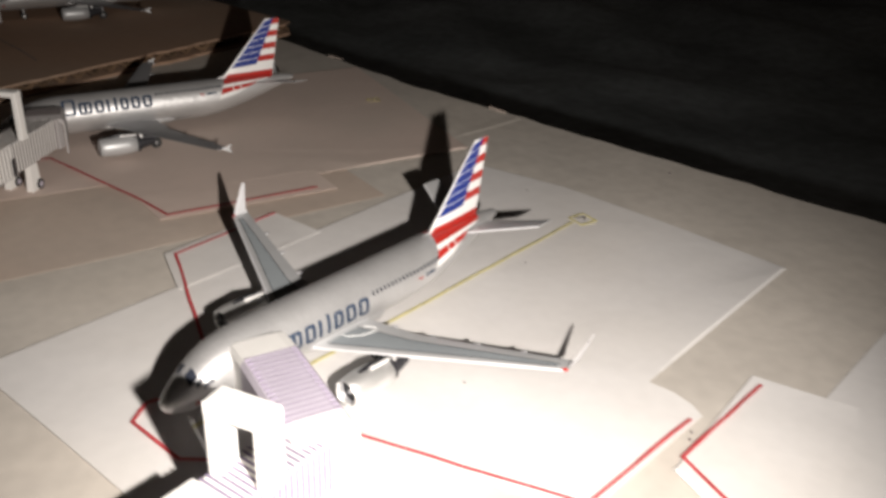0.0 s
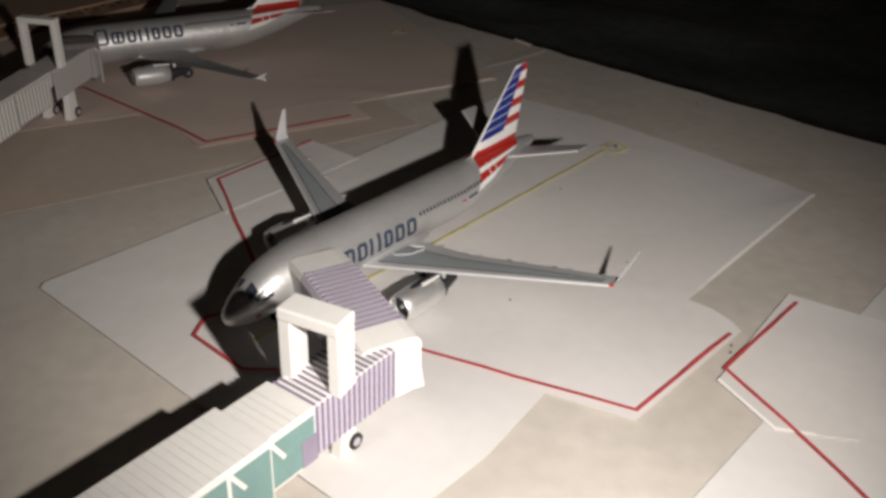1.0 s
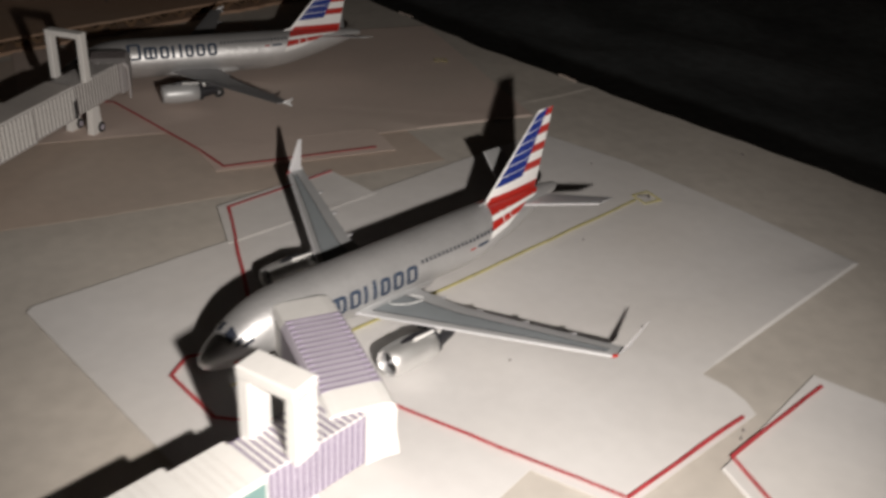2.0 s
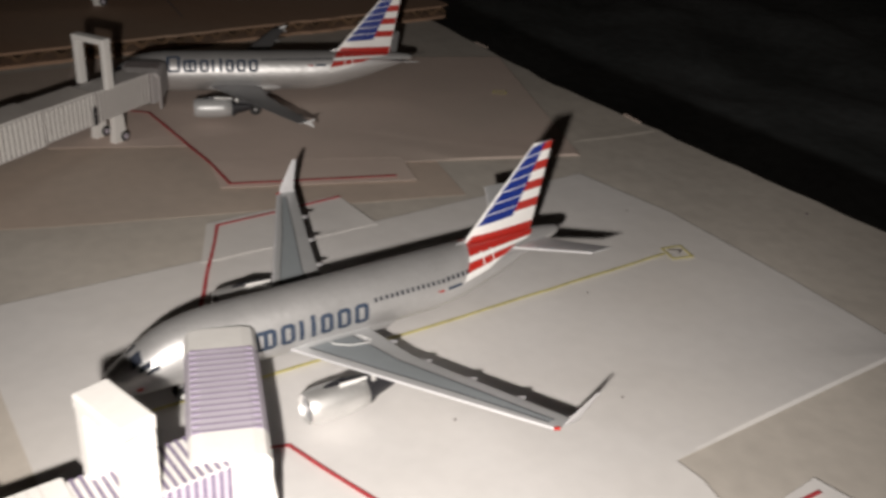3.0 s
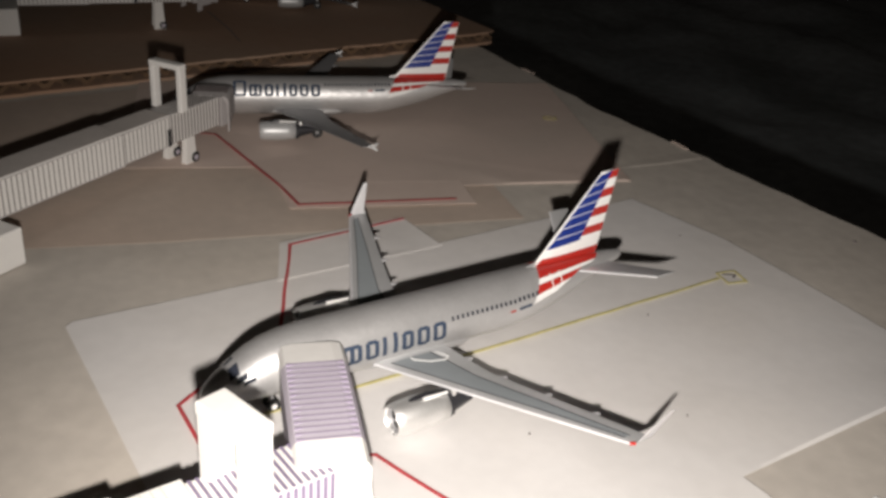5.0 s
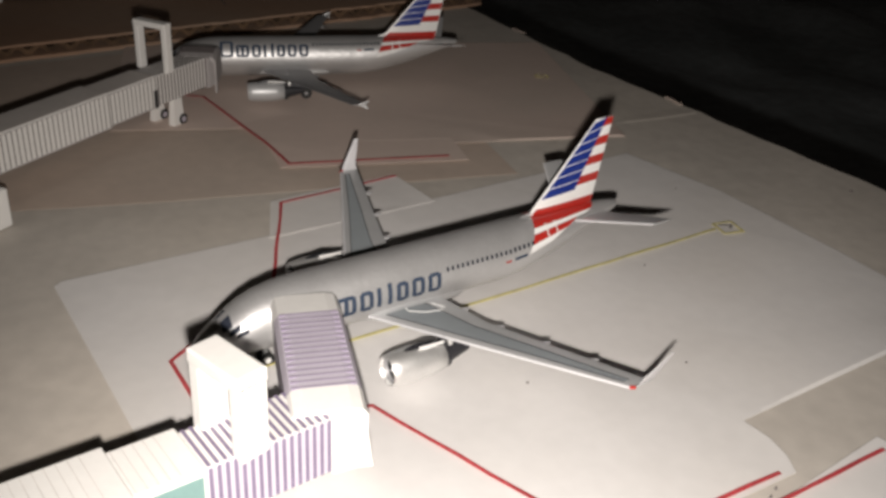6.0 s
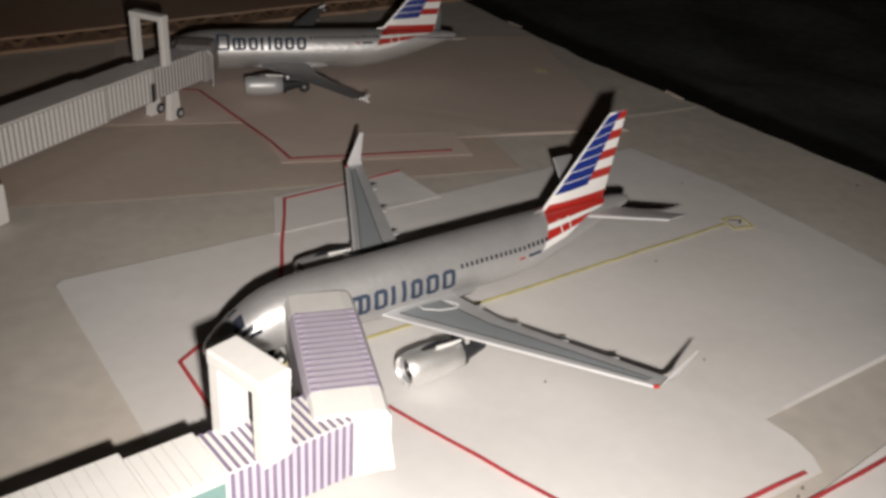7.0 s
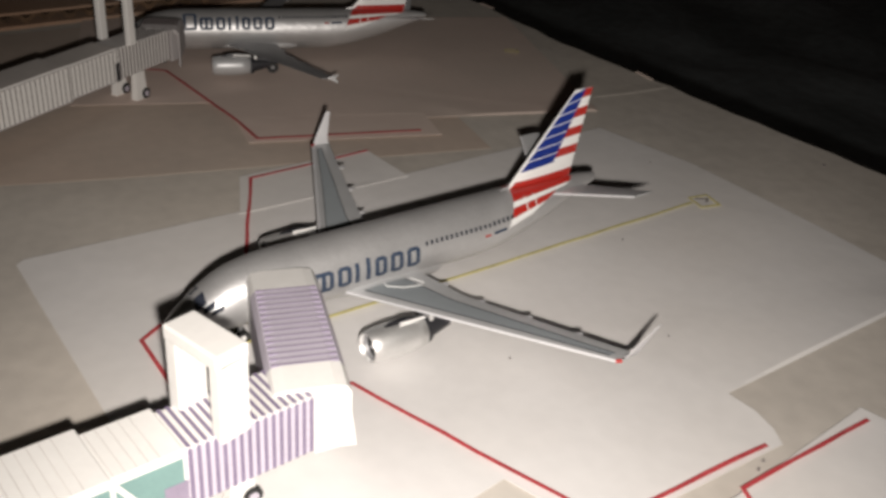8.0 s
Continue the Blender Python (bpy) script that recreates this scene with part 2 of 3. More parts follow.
card = thing("cardboard_sheet", at(0, 0, 0), "raised brown corrugated cardboard sheet with torn edge", "cardboard")
ragged = [(card_edge(-20 + i * 0.4) + 0.10 * noise.noise((i * 0.31, 3, 8)) + rng.uniform(-0.04, 0.04), -20 + i * 0.4) for i in range(96)]
part("top_liner", slab([(-45, -20), *ragged, (card_edge(18.4) - 0.2, 18.4), (-45, 18.4)], 0.33, 0.40), CARD, card)
part("bottom_liner", slab([(-45, -20), *[(x + 0.06, y) for x, y in ragged], (card_edge(18.2), 18.2), (-45, 18.2)], -0.066, 0.03), CARD, card)
rows_ = []
for i in range(512):
    y = -20 + i * 0.075
    z = 0.18 + (0.105 - 0.06 * max(0.0, noise.noise((i * 0.06, 2, 7)))) * math.sin(i * 0.075 / 0.62 * math.tau + 3.0 * noise.noise((i * 0.025, 5, 1)) + 0.8 * noise.noise((i * 0.11, 9, 1)))
    x = card_edge(y) - 0.2 + 0.2 * noise.noise((y * 1.3, 0, 3))
    rows_.append([(x, y, z - 0.085), (x, y, z + 0.085), (x - 1.5, y, z + 0.085), (x - 1.5, y, z - 0.085)])
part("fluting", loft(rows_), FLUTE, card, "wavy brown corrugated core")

part("crease", ribbon([(-24.5, 9.0), (-22, 8.8), (-19.9, 8.5)], 0.05, 0.402, rng), INK, card)

# ---- paper sheets and hand-drawn stand markings
def paper(name, outline, z, material, label, curl=0.05, turn=(0, 0, 0), thick=0.009, raised=None):
    ob = part(name, sheet(outline, z, rng, curl, 0.45, thick, raised), material, label=label, smooth=9)
    ob.matrix_world = at(turn[0], turn[1], 0, turn[2])
    return tagged(ob, category="paper", group="paper sheets on the apron")


def line(parent, name, points, width, z, material):
    return part(name, ribbon(points, width, z, rng), material, parent)


FAR = (-13.1, 3.8, -21.0)
backing = paper("backing_sheet", [(-17.2, -9), (-9.8, -9), (-7.48, -1.42), (-6.45, 1.77), (-5.46, 5.32), (-4.3, 9.4), (-7.5, 10.2), (-17.0, 12.0)], -0.06, BACKING,
                "large grey sheet of paper under the far stand", 0.0, (0, 0, 0), 0.004)
far_sheet = paper("paper_sheet", [(-4.6, -1.2), (2.75, -1.0), (2.8, 2.2), (4.2, 3.0), (4.25, 7.5), (4.15, 11.9), (-4.6, 12.2)], -0.035, FAR_PAPER,
                  "white sheet of paper marked with a parking stand, edges curling", 0.008, FAR,
                  raised=lambda x, y: 0.03 * min(1.0, (y - 7.6) / 1.5) if x > 4.0 and y > 7.6 else 0.0)
far_tab = paper("paper_strip", [(3.9, 2.7), (5.48, 2.95), (5.42, 7.4), (4.0, 7.3)], -0.005, FAR_PAPER, "small white paper strip with red stand line", 0.008, FAR)
main_sheet = paper("paper_sheet", [(-4.03, -0.95), (-3.9, -1.1), (0.8, -1.12), (4.72, -1.1), (4.74, 1.0), (4.5, 2.72), (5.9, 3.14), (6.0, 6.48), (5.7, 6.66), (5.3, 6.76), (4.82, 6.74), (4.78, 12.7), (2.0, 12.9), (-1.4, 13.0), (-4.05, 12.6), (-3.95, 6.0)], -0.035, PAPER,
                   "white sheet of paper marked with a parking stand, edges curling", 0.005,
                   raised=lambda x, y: 0.036 * min(1.0, (y - 6.9) / 1.6) if x > 4.5 and y > 6.9 else 0.0)
left_tab = paper("paper_strip", [(-5.38, 3.65), (-3.85, 2.95), (-3.82, 6.78), (-5.45, 6.72)], -0.012, PAPER, "small white paper strip with red stand line", 0.008)
next_sheet = paper("paper_sheet", [(7.35, -1.1), (16, -1.1), (16, 12.5), (7.33, 12.5)], -0.04, PAPER, "pale sheet of paper of the neighbouring stand", 0.008)
next_tab = paper("paper_strip", [(6.35, 4.88), (7.56, 4.36), (8.6, 5.0), (7.9, 8.5), (6.1, 8.18)], -0.014, PAPER, "small white paper strip with red stand line, one edge curling up", 0.006,
                 raised=lambda x, y: 0.03 if y < 4.95 and x < 7.7 else 0.0)
Z = 0.02
line(main_sheet, "red_line", [(5.91, 6.22), (5.8, 3.31), (4.43, 2.85), (1.84, 2.04), (1.2, 0.32), (0.64, -0.15), (-0.67, -0.12), (-0.97, 0.32), (-0.86, 0.62), (-1.75, 2.05), (-3.86, 3.133)], 0.066, Z, RED_LINE)
line(left_tab, "red_line", [(-3.86, 3.133), (-5.18, 3.81), (-5.33, 6.7)], 0.066, Z, RED_LINE)
line(main_sheet, "yellow_line", [(0.15, 0.45), (0.14, 5.2), (0.08, 11.3)], 0.056, Z, YELLOW_LINE)
line(main_sheet, "yellow_box", [(-0.12, 11.42), (0.33, 11.3), (0.43, 11.74), (-0.02, 11.86), (-0.12, 11.42)], 0.05, Z, YELLOW_LINE)
line(main_sheet, "stand_mark", [(-0.02, 11.5), (0.12, 11.72), (0.2, 11.6)], 0.04, Z, INK)
line(next_tab, "red_line", [(6.36, 7.95), (6.32, 5.2), (7.6, 4.62), (9.16, 3.82), (11.6, 2.6)], 0.064, Z + 0.025, RED_LINE)
line(far_tab, "red_line", [(5.2, 6.95), (5.37, 3.15), (4.28, 2.8), (0.55, 1.21), (0.4, 0.7)], 0.07, Z + 0.03, RED_LINE)
line(far_sheet, "yellow_line", [(-0.95, 11.0), (-0.75, 10.95), (-0.62, 11.3), (-0.85, 11.35), (-0.95, 11.0)], 0.035, Z, YELLOW_LINE)
for x, y in ((-1.89, 12.12), (0.51, 8.84), (2.47, 4.46), (3.3, 7.1), (6.08, 5.95), (6.16, 5.75)):
    tagged(part("paper_speck", tube((x, y, -0.03), (x, y, 0.01), 0.022, 0.012, 7), INK, label="tiny dark speck of dirt on the paper"), category="speck", group="specks")
tagged(part("paper_speck", tube((0.1, 15.9, -0.07), (0.12, 15.9, -0.03), 0.05, 0.02, 7), INK, label="tiny dark speck of dirt on the board"), category="speck", group="specks")


tagged(part("paper_speck", tube((3.15, -1.95, 1.27), (3.15, -1.95, 1.295), 0.03, 0.015, 7), FLUTE, label="tiny brown speck on the jet bridge roof"), category="speck", group="specks")

for x, y, w, turn in ((-14.5, 17.18, 0.7, -2), (-6.5, 16.72, 0.7, -6)):
    ob = part("paper_scrap", sheet([(-w / 2, -0.05), (w / 2, -0.03), (w / 2, 0.05), (-w / 2, 0.06)], 0.0, rng, 0.02, 0.3), FAR_PAPER, label="torn scrap of white paper at the board's edge")
    ob.matrix_world = at(x, y, -0.045, turn)
    tagged(ob, category="paper scrap", group="paper scraps")


# ---- model aircraft (nose at the origin, tail along +y)
STATIONS = ((0.0, 0.03, 0.62, 0.56), (0.05, 0.12, 0.72, 0.48), (0.14, 0.19, 0.80, 0.43), (0.28, 0.265, 0.90, 0.395), (0.45, 0.33, 1.01, 0.375), (0.62, 0.38, 1.13, 0.37),
            (0.82, 0.425, 1.245, 0.37), (1.05, 0.46, 1.33, 0.37), (1.35, 0.485, 1.39, 0.37), (1.7, 0.495, 1.42, 0.37), (3.5, 0.495, 1.42, 0.37), (5.5, 0.495, 1.42, 0.37),
            (6.0, 0.475, 1.42, 0.44), (6.5, 0.425, 1.42, 0.56), (7.0, 0.35, 1.41, 0.70), (7.5, 0.25, 1.39, 0.88), (7.95, 0.16, 1.36, 1.04), (8.25, 0.10, 1.32, 1.13), (8.33, 0.06, 1.29, 1.18))


def section(y):
    """Half width, top and bottom of the fuselage at y."""
    for a, b in zip(STATIONS, STATIONS[1:]):
        if y <= b[0]:
            f = (y - a[0]) / (b[0] - a[0])
            return [a[i] + (b[i] - a[i]) * f for i in (1, 2, 3)]
    return list(STATIONS[-1][1:])


def skin(y, angle, out=0.006):
    """A point of the fuselage's skin; angle up from the level on its right side."""
    w, top, bottom = section(y)
    a = radians(angle)
    return Vector(((w + out) * math.cos(a), y, (top + bottom) / 2 + ((top - bottom) / 2 + out) * math.sin(a)))


def decal(quads, out=0.006, steps=4):
    """Thin patches on the skin: each (y, angle) corner list of four, split finely along the girth."""
    bm = bmesh.new()
    for a, b, c, d in quads:
        grid = []
        for i in range(steps + 1):
            f = i / steps
            ring = []
            for j in range(steps + 1):
                g = j / steps
                y = (a[0] * (1 - g) + b[0] * g) * (1 - f) + (d[0] * (1 - g) + c[0] * g) * f
                an = (a[1] * (1 - g) + b[1] * g) * (1 - f) + (d[1] * (1 - g) + c[1] * g) * f
                ring.append(bm.verts.new(skin(y, an, out)))
            grid.append(ring)
        for r0, r1 in zip(grid, grid[1:]):
            for j in range(steps):
                bm.faces.new((r0[j], r0[j + 1], r1[j + 1], r1[j]))
    return bm


def foil(stations, n=9):
    """Lifting surface from (point of the leading edge, chord, thickness), skinned with aerofoil rings; the chord runs along y."""
    rings = []
    for p, chord, thick, up in stations:
        ring = []
        for k in range(2 * n):
            s = k / n if k < n else 2 - k / n
            t = thick * chord * 2.6 * (math.sqrt(max(s, 0)) * (1 - s) + 0.02) / 2
            off = Vector(up) * (t if k < n else -t)
            ring.append(Vector(p) + Vector((0, chord * s, 0)) + off)
        rings.append(ring)
    return loft(rings)


def plate(points, out, n=(0, 0, 1)):
    """A thin patch of paint, lifted along n."""
    bm = bmesh.new()
    nv = Vector(n)
    lo = [bm.verts.new(Vector(p) + nv * out * 0.2) for p in points]
    hi = [bm.verts.new(Vector(p) + nv * out) for p in points]
    bm.faces.new(hi)
    bm.faces.new(lo[::-1])
    for i in range(len(points)):
        j = (i + 1) % len(points)
        bm.faces.new((lo[i], lo[j], hi[j], hi[i]))
    return bm


def lerp(a, b, f):
    return tuple(a[i] + (b[i] - a[i]) * f for i in range(len(a)))


TIP = 4.27


def wing_edge(x):
    """Leading edge y, trailing edge y and height of the wing at span x."""
    lead = 2.80 + (x - 0.4) * 0.512
    trail = 4.14 + min(x - 0.4, 1.2) * 0.09 + max(0.0, x - 1.6) * 0.335
    return lead, trail, 0.57 + (x - 0.4) * 0.088


def airliner(m, label, winglets, wing_paint, group, lift):
    plane = thing("model_airliner", m, label, "model aircraft", group)
    rings = []
    for y, w, top, bottom in STATIONS:
        zc, h = (top + bottom) / 2, (top - bottom) / 2
        rings.append([(w * math.cos(k * math.tau / 40), y, zc + h * math.sin(k * math.tau / 40)) for k in range(40)])
    body = part("fuselage", loft(rings), SILVER, plane, "glossy silver fuselage", True)
    # cockpit glazing: three panes on each side
    for s in (0, 1):
        for (y0, y1, a0, a1) in ((0.40, 0.55, 46, 80), (0.47, 0.64, 28, 42), (0.56, 0.74, 16, 25)):
            q = [(y0, a0), (y1, a0), (y1 + 0.02, a1), (y0 + 0.03, a1)]
            if s:
                q = [(y, 180 - a) for y, a in q]
            part("cockpit_window", decal([q], 0.008), GLASS, body)
    # cabin windows share one mesh
    pane = mesh_of("cabin_window", decal([[(3.0, 13 + lift), (3.046, 13 + lift), (3.046, 21 + lift), (3.0, 21 + lift)]], 0.008, 2), GLASS)
    for i in range(21):
        y = 4.2 + i * 0.1
        if y > 5.5:
            break
        w = new("cabin_window", pane)
        w.parent, w.location = body, (0, (y - 3.0) * U, 0)
    for y in (5.6, 5.7, 5.8, 5.9, 6.0):
        part("cabin_window", decal([[(y, 13 + lift), (y + 0.052, 13 + lift), (y + 0.052, 22 + lift), (y, 22 + lift)]], 0.008, 2), GLASS, body)
    # row of plain blue-grey blocks where the name stands
    x = 1.72
    for strokes, step, top, foot in ((2, 0.42, 23, 0), (3, 0.42, 12, 0), (2, 0.31, 12, 1), (1, 0.20, 12, 0), (1, 0.16, 15, 0), (2, 0.29, 12, 1), (2, 0.31, 12, 1), (2, 0.32, 12, 0)):
        wide, quads, low, top = step - 0.075, [], lift - 19, (top + 2) * 1.25 + lift
        for k in range(strokes):
            f = 0 if strokes == 1 else k / (strokes - 1)
            y0 = x + f * (wide - 0.070)
            cut = 3 if strokes > 1 else 0
            quads.append([(y0, low + cut), (y0 + 0.076, low + cut), (y0 + 0.076, top - cut), (y0, top - cut)])
        if strokes > 1:
            for z0, z1 in ((low, low + 7), (top - 7, top)):
                quads.append([(x + 0.035, z0), (x + wide - 0.035, z0), (x + wide - 0.035, z1), (x + 0.035, z1)])
        part("lettering_block", decal(quads, 0.007, 3), NAVY, body, "plain dark blue-grey block outline")
        x += step
    part("registration_bar", decal([[(5.62, lift - 5), (5.9, lift - 5), (5.9, lift + 1), (5.62, lift + 1)]], 0.007), NAVY, body)
    part("flag_mark", decal([[(5.42, lift - 4), (5.54, lift - 4), (5.54, lift), (5.42, lift)]], 0.007), RED, body)
    part("nose_mark", decal([[(0.42, -22), (0.5, -22), (0.5, -10), (0.42, -10)]], 0.008), RED, body)
    # tail bands wrap both sides of the rear fuselage
    for s in (0, 1):
        def side(q):
            return [(y, 180 - a) for y, a in q] if s else q
        part("tail_band", decal([side([(6.15, 50), (7.6, 52), (7.72, 82), (6.25, 86)])], 0.006), RED, body)
        part("tail_band", decal([side([(6.10, 38), (7.45, 42), (7.6, 52), (6.15, 50)])], 0.006), WHITE_PAINT, body)
        part("tail_band", decal([side([(6.02, 18), (6.9, 25), (7.2, 40), (6.10, 37)])], 0.0075), RED, body)
        part("tail_band", decal([side([(5.95, 2), (6.5, 9), (6.9, 25), (6.02, 18)])], 0.006), WHITE_PAINT, body)
        for y in (6.40, 6.62):
            part("door_seam", decal([side([(y, 16), (y + 0.025, 16), (y + 0.025, 54), (y, 54)])], 0.009), WHITE_PAINT, body)
    # fin with painted bands
    f0, f1, t0, t1 = (0, 6.17, 1.37), (0, 7.70, 1.36), (0, 7.58, 3.01), (0, 7.99, 3.02)
    fin = part("fin", foil([(f0, f1[1] - f0[1], 0.06, (1, 0, 0)), (t0, t1[1] - t0[1], 0.06, (1, 0, 0))]), WHITE_PAINT, plane, "white fin with red and blue bands", True)
    part("fin_fillet", foil([((0, 5.9, 1.38), 0.6, 0.03, (1, 0, 0)), ((0, 6.32, 1.50), 0.4, 0.05, (1, 0, 0))]), SILVER, fin)

    def on_fin(u, v):
        lead, trail = lerp(f0, t0, v), lerp(f1, t1, v)
        p = lerp(lead, trail, u)
        chord = trail[1] - lead[1]
        return p, 0.06 * chord * 2.6 * (math.sqrt(max(u, 0)) * (1 - u) + 0.02) / 2

    def fin_patch(corners, material, name):
        for s in (-1, 1):
            bm = bmesh.new()
            n = 6
            grid = []
            for i in range(n + 1):
                f = i / n
                ring = []
                for g in (0, 1):
                    u = (corners[0][0] * (1 - f) + corners[1][0] * f) * (1 - g) + (corners[3][0] * (1 - f) + corners[2][0] * f) * g
                    v = (corners[0][1] * (1 - f) + corners[1][1] * f) * (1 - g) + (corners[3][1] * (1 - f) + corners[2][1] * f) * g
                    p, t = on_fin(u, v)
                    ring.append(bm.verts.new((s * (t + 0.006), p[1], p[2])))
                grid.append(ring)
            for a, b in zip(grid, grid[1:]):
                bm.faces.new((a[0], b[0], b[1], a[1]))
            part(name, bm, material, fin)

    fin_patch([(0.03, 0.0), (0.99, 0.0), (0.99, 0.11), (0.06, 0.09)], RED, "fin_band")
    for i in range(4):
        v = 0.27 + i * 0.21
        fin_patch([(0.58, v), (0.99, v + 0.01), (0.99, min(0.995, v + 0.11)), (0.58, min(0.995, v + 0.1))], RED, "fin_band")
    for i in range(7):
        v = 0.205 + i * 0.112
        fin_patch([(0.03, v - 0.016), (0.58, v + 0.022), (0.58, v + 0.125), (0.055, v + 0.086)], BLUE, "fin_band")
    # tailplanes
    for s in (-1, 1):
        tail = part("tailplane", foil([((s * 0.12, 7.05, 1.2), 0.85, 0.05, (0, 0, 1)), ((s * 1.52, 7.80, 1.55), 0.46, 0.05, (0, 0, 1))]), WING_SILVER, plane, "", True)
        part("leading_edge", tube((s * 0.12, 7.05, 1.2), (s * 1.52, 7.80, 1.55), 0.02, 0.016, 8), EDGE_PAINT if winglets else WING_SILVER, tail)
    # wings, engines, gear
    for s in (-1, 1):
        stations = []
        for x in (0.0, 0.42, 1.0, 1.55, 2.4, 3.3, TIP):
            a, b, z = wing_edge(max(x, 0.4))
            stations.append(((s * x, a, z), b - a, 0.085 - 0.008 * x, (0, 0, 1)))
        wing = part("wing", foil(stations), wing_paint, plane, "pale grey wing", True)
        def top_of(x, f, out):
            a, b, z = wing_edge(x)
            t = (0.085 - 0.008 * x) * (b - a) * 2.6 * (math.sqrt(f) * (1 - f) + 0.02) / 2
            return Vector((s * x, a + (b - a) * f, z + t + out))

        bm = bmesh.new()
        edges, NX, NQ = ((0.55, 0.10, 0.68), (0.95, 0.12, 0.68), (1.6, 0.16, 0.66), (2.9, 0.22, 0.61), (4.1, 0.24, 0.48)), 5, 10
        net_ = []
        for (xa, fa, ga), (xb, fb, gb) in zip(edges, edges[1:]):
            for i in range(NX + (xb == 4.1)):
                k = i / NX
                net_.append([bm.verts.new(top_of(xa + (xb - xa) * k, (fa + (fb - fa) * k) * (1 - j / NQ) + (ga + (gb - ga) * k) * j / NQ, 0.008)) for j in range(NQ + 1)])
        for r0, r1 in zip(net_, net_[1:]):
            for j in range(NQ):
                bm.faces.new((r0[j], r0[j + 1], r1[j + 1], r1[j]))
        part("wing_panel", bm, WING_GREY if winglets else WING_DARK, wing, "blue-grey walkway panel")
        if winglets:
            bm = bmesh.new()
            for (xa, fa, ga), (xb, fb, gb) in zip(edges, edges[1:]):
                for u, v in ((fa, fb), (ga, gb)):
                    for k in range(4):
                        p, q = ((xa + (xb - xa) * m / 4, u + (v - u) * m / 4) for m in (k, k + 1))
                        add_tube(bm, top_of(*p, 0.008), top_of(*q, 0.008), 0.008, 0.008, 6)
            part("panel_edge", bm, DARK, wing, "thin dark panel outline")
            loop = []
            for x, f in ((0.55, 0.38), (0.66, 0.34), (0.84, 0.46), (0.90, 0.70), (0.82, 0.80), (0.6, 0.74)):
                loop.append(top_of(x, f, 0.014))
            bm = bmesh.new()
            for p, q in zip(loop, loop[1:]):
                add_tube(bm, p, q, 0.008, 0.008, 6)
            part("exit_marking", bm, WHITE_PAINT, wing, "white exit path marking")
            lead = []
            for x in (0.36, 1.5, 2.5, 3.5, TIP):
                a, b, z = wing_edge(x)
                lead.append((s * x, a, z))
            bm = bmesh.new()
            for p, q in zip(lead, lead[1:]):
                add_tube(bm, p, q, 0.026, 0.024, 8)
            part("leading_edge", bm, EDGE_PAINT, wing, "white leading edge")
            a, b, z = wing_edge(TIP)
            part("winglet", foil([((s * (TIP - 0.02), a, z), b - a, 0.07, (0.3 * s, 0, 1)), ((s * (TIP + 0.04), a + 0.05, z + 0.05), 0.31, 0.08, (1, 0, 0.5)), ((s * (TIP + 0.07), a + 0.12, z + 0.16), 0.26, 0.08, (1, 0, 0.3)), ((s * (TIP + 0.21), a + 0.42, 1.48), 0.09, 0.1, (1, 0, 0.1))]),
                 EDGE_PAINT, wing, "white upswept winglet", True)
            part("tip_light", tube((s * (TIP - 0.03), a - 0.03, z), (s * (TIP + 0.02), a + 0.04, z + 0.01), 0.028, 0.028, 8), RED, wing)
        else:
            a, b, z = wing_edge(TIP)
            part("wingtip_fence", foil([((s * (TIP + 0.01), a + 0.36, z - 0.10), 0.05, 0.08, (1, 0, 0)), ((s * TIP, a + 0.14, z), 0.2, 0.06, (1, 0, 0)), ((s * (TIP + 0.01), a + 0.38, z + 0.10), 0.05, 0.08, (1, 0, 0))]), WING_SILVER, wing)
        for x in (0.95, 1.75, 2.55, 3.35):
            a, b, z = wing_edge(x)
            part("flap_fairing", foil([((s * (x - 0.055), b - 0.26, z - 0.045), 0.36, 0.1, (0, 0, 1)), ((s * x, b - 0.28, z - 0.05), 0.46, 0.17, (0, 0, 1)), ((s * (x + 0.055), b - 0.26, z - 0.045), 0.36, 0.1, (0, 0, 1))]), EDGE_PAINT if winglets else wing_paint, wing, "", True)
        ex, ez, big = 1.64, 0.41, 0.93 if winglets else 0.85
        engine = part("engine", loft([[(s * ex + r * math.cos(k * math.tau / 28) * big, y, ez + r * math.sin(k * math.tau / 28) * big) for k in range(28)]
                                      for y, r in ((2.56, 0.19), (2.43, 0.215), (2.38, 0.24), (2.41, 0.265), (2.52, 0.285), (2.8, 0.30), (3.1, 0.285), (3.33, 0.25), (3.34, 0.19))]), [CHROME if winglets else WING_SILVER, WING_DARK], plane, "polished metal engine nacelle", 85)
        for p in engine.data.polygons[:28]:
            p.material_index = 1  # dull inside of the intake
        part("fan", tube((s * ex, 2.50, ez), (s * ex, 2.58, ez), 0.185, 0.185, 20), DARK, engine)
        part("spinner", tube((s * ex, 2.50, ez), (s * ex, 2.42, ez), 0.06, 0.005, 12), WING_DARK, engine, "", True)
        part("exhaust", tube((s * ex, 3.3, ez), (s * ex, 3.82, ez + 0.03), 0.2, 0.09, 18), DARK, engine)
        part("pylon", loft([[(s * ex - w, y, z0), (s * ex + w, y, z0), (s * ex + w * 0.7, y, z1), (s * ex - w * 0.7, y, z1)]
                            for y, w, z0, z1 in ((2.62, 0.02, 0.64, 0.67), (2.76, 0.06, 0.62, 0.70), (3.0, 0.075, 0.60, 0.72), (3.4, 0.075, 0.52, 0.64), (3.85, 0.05, 0.48, 0.58))]), DARK, engine, "dark pylon on the cowl")
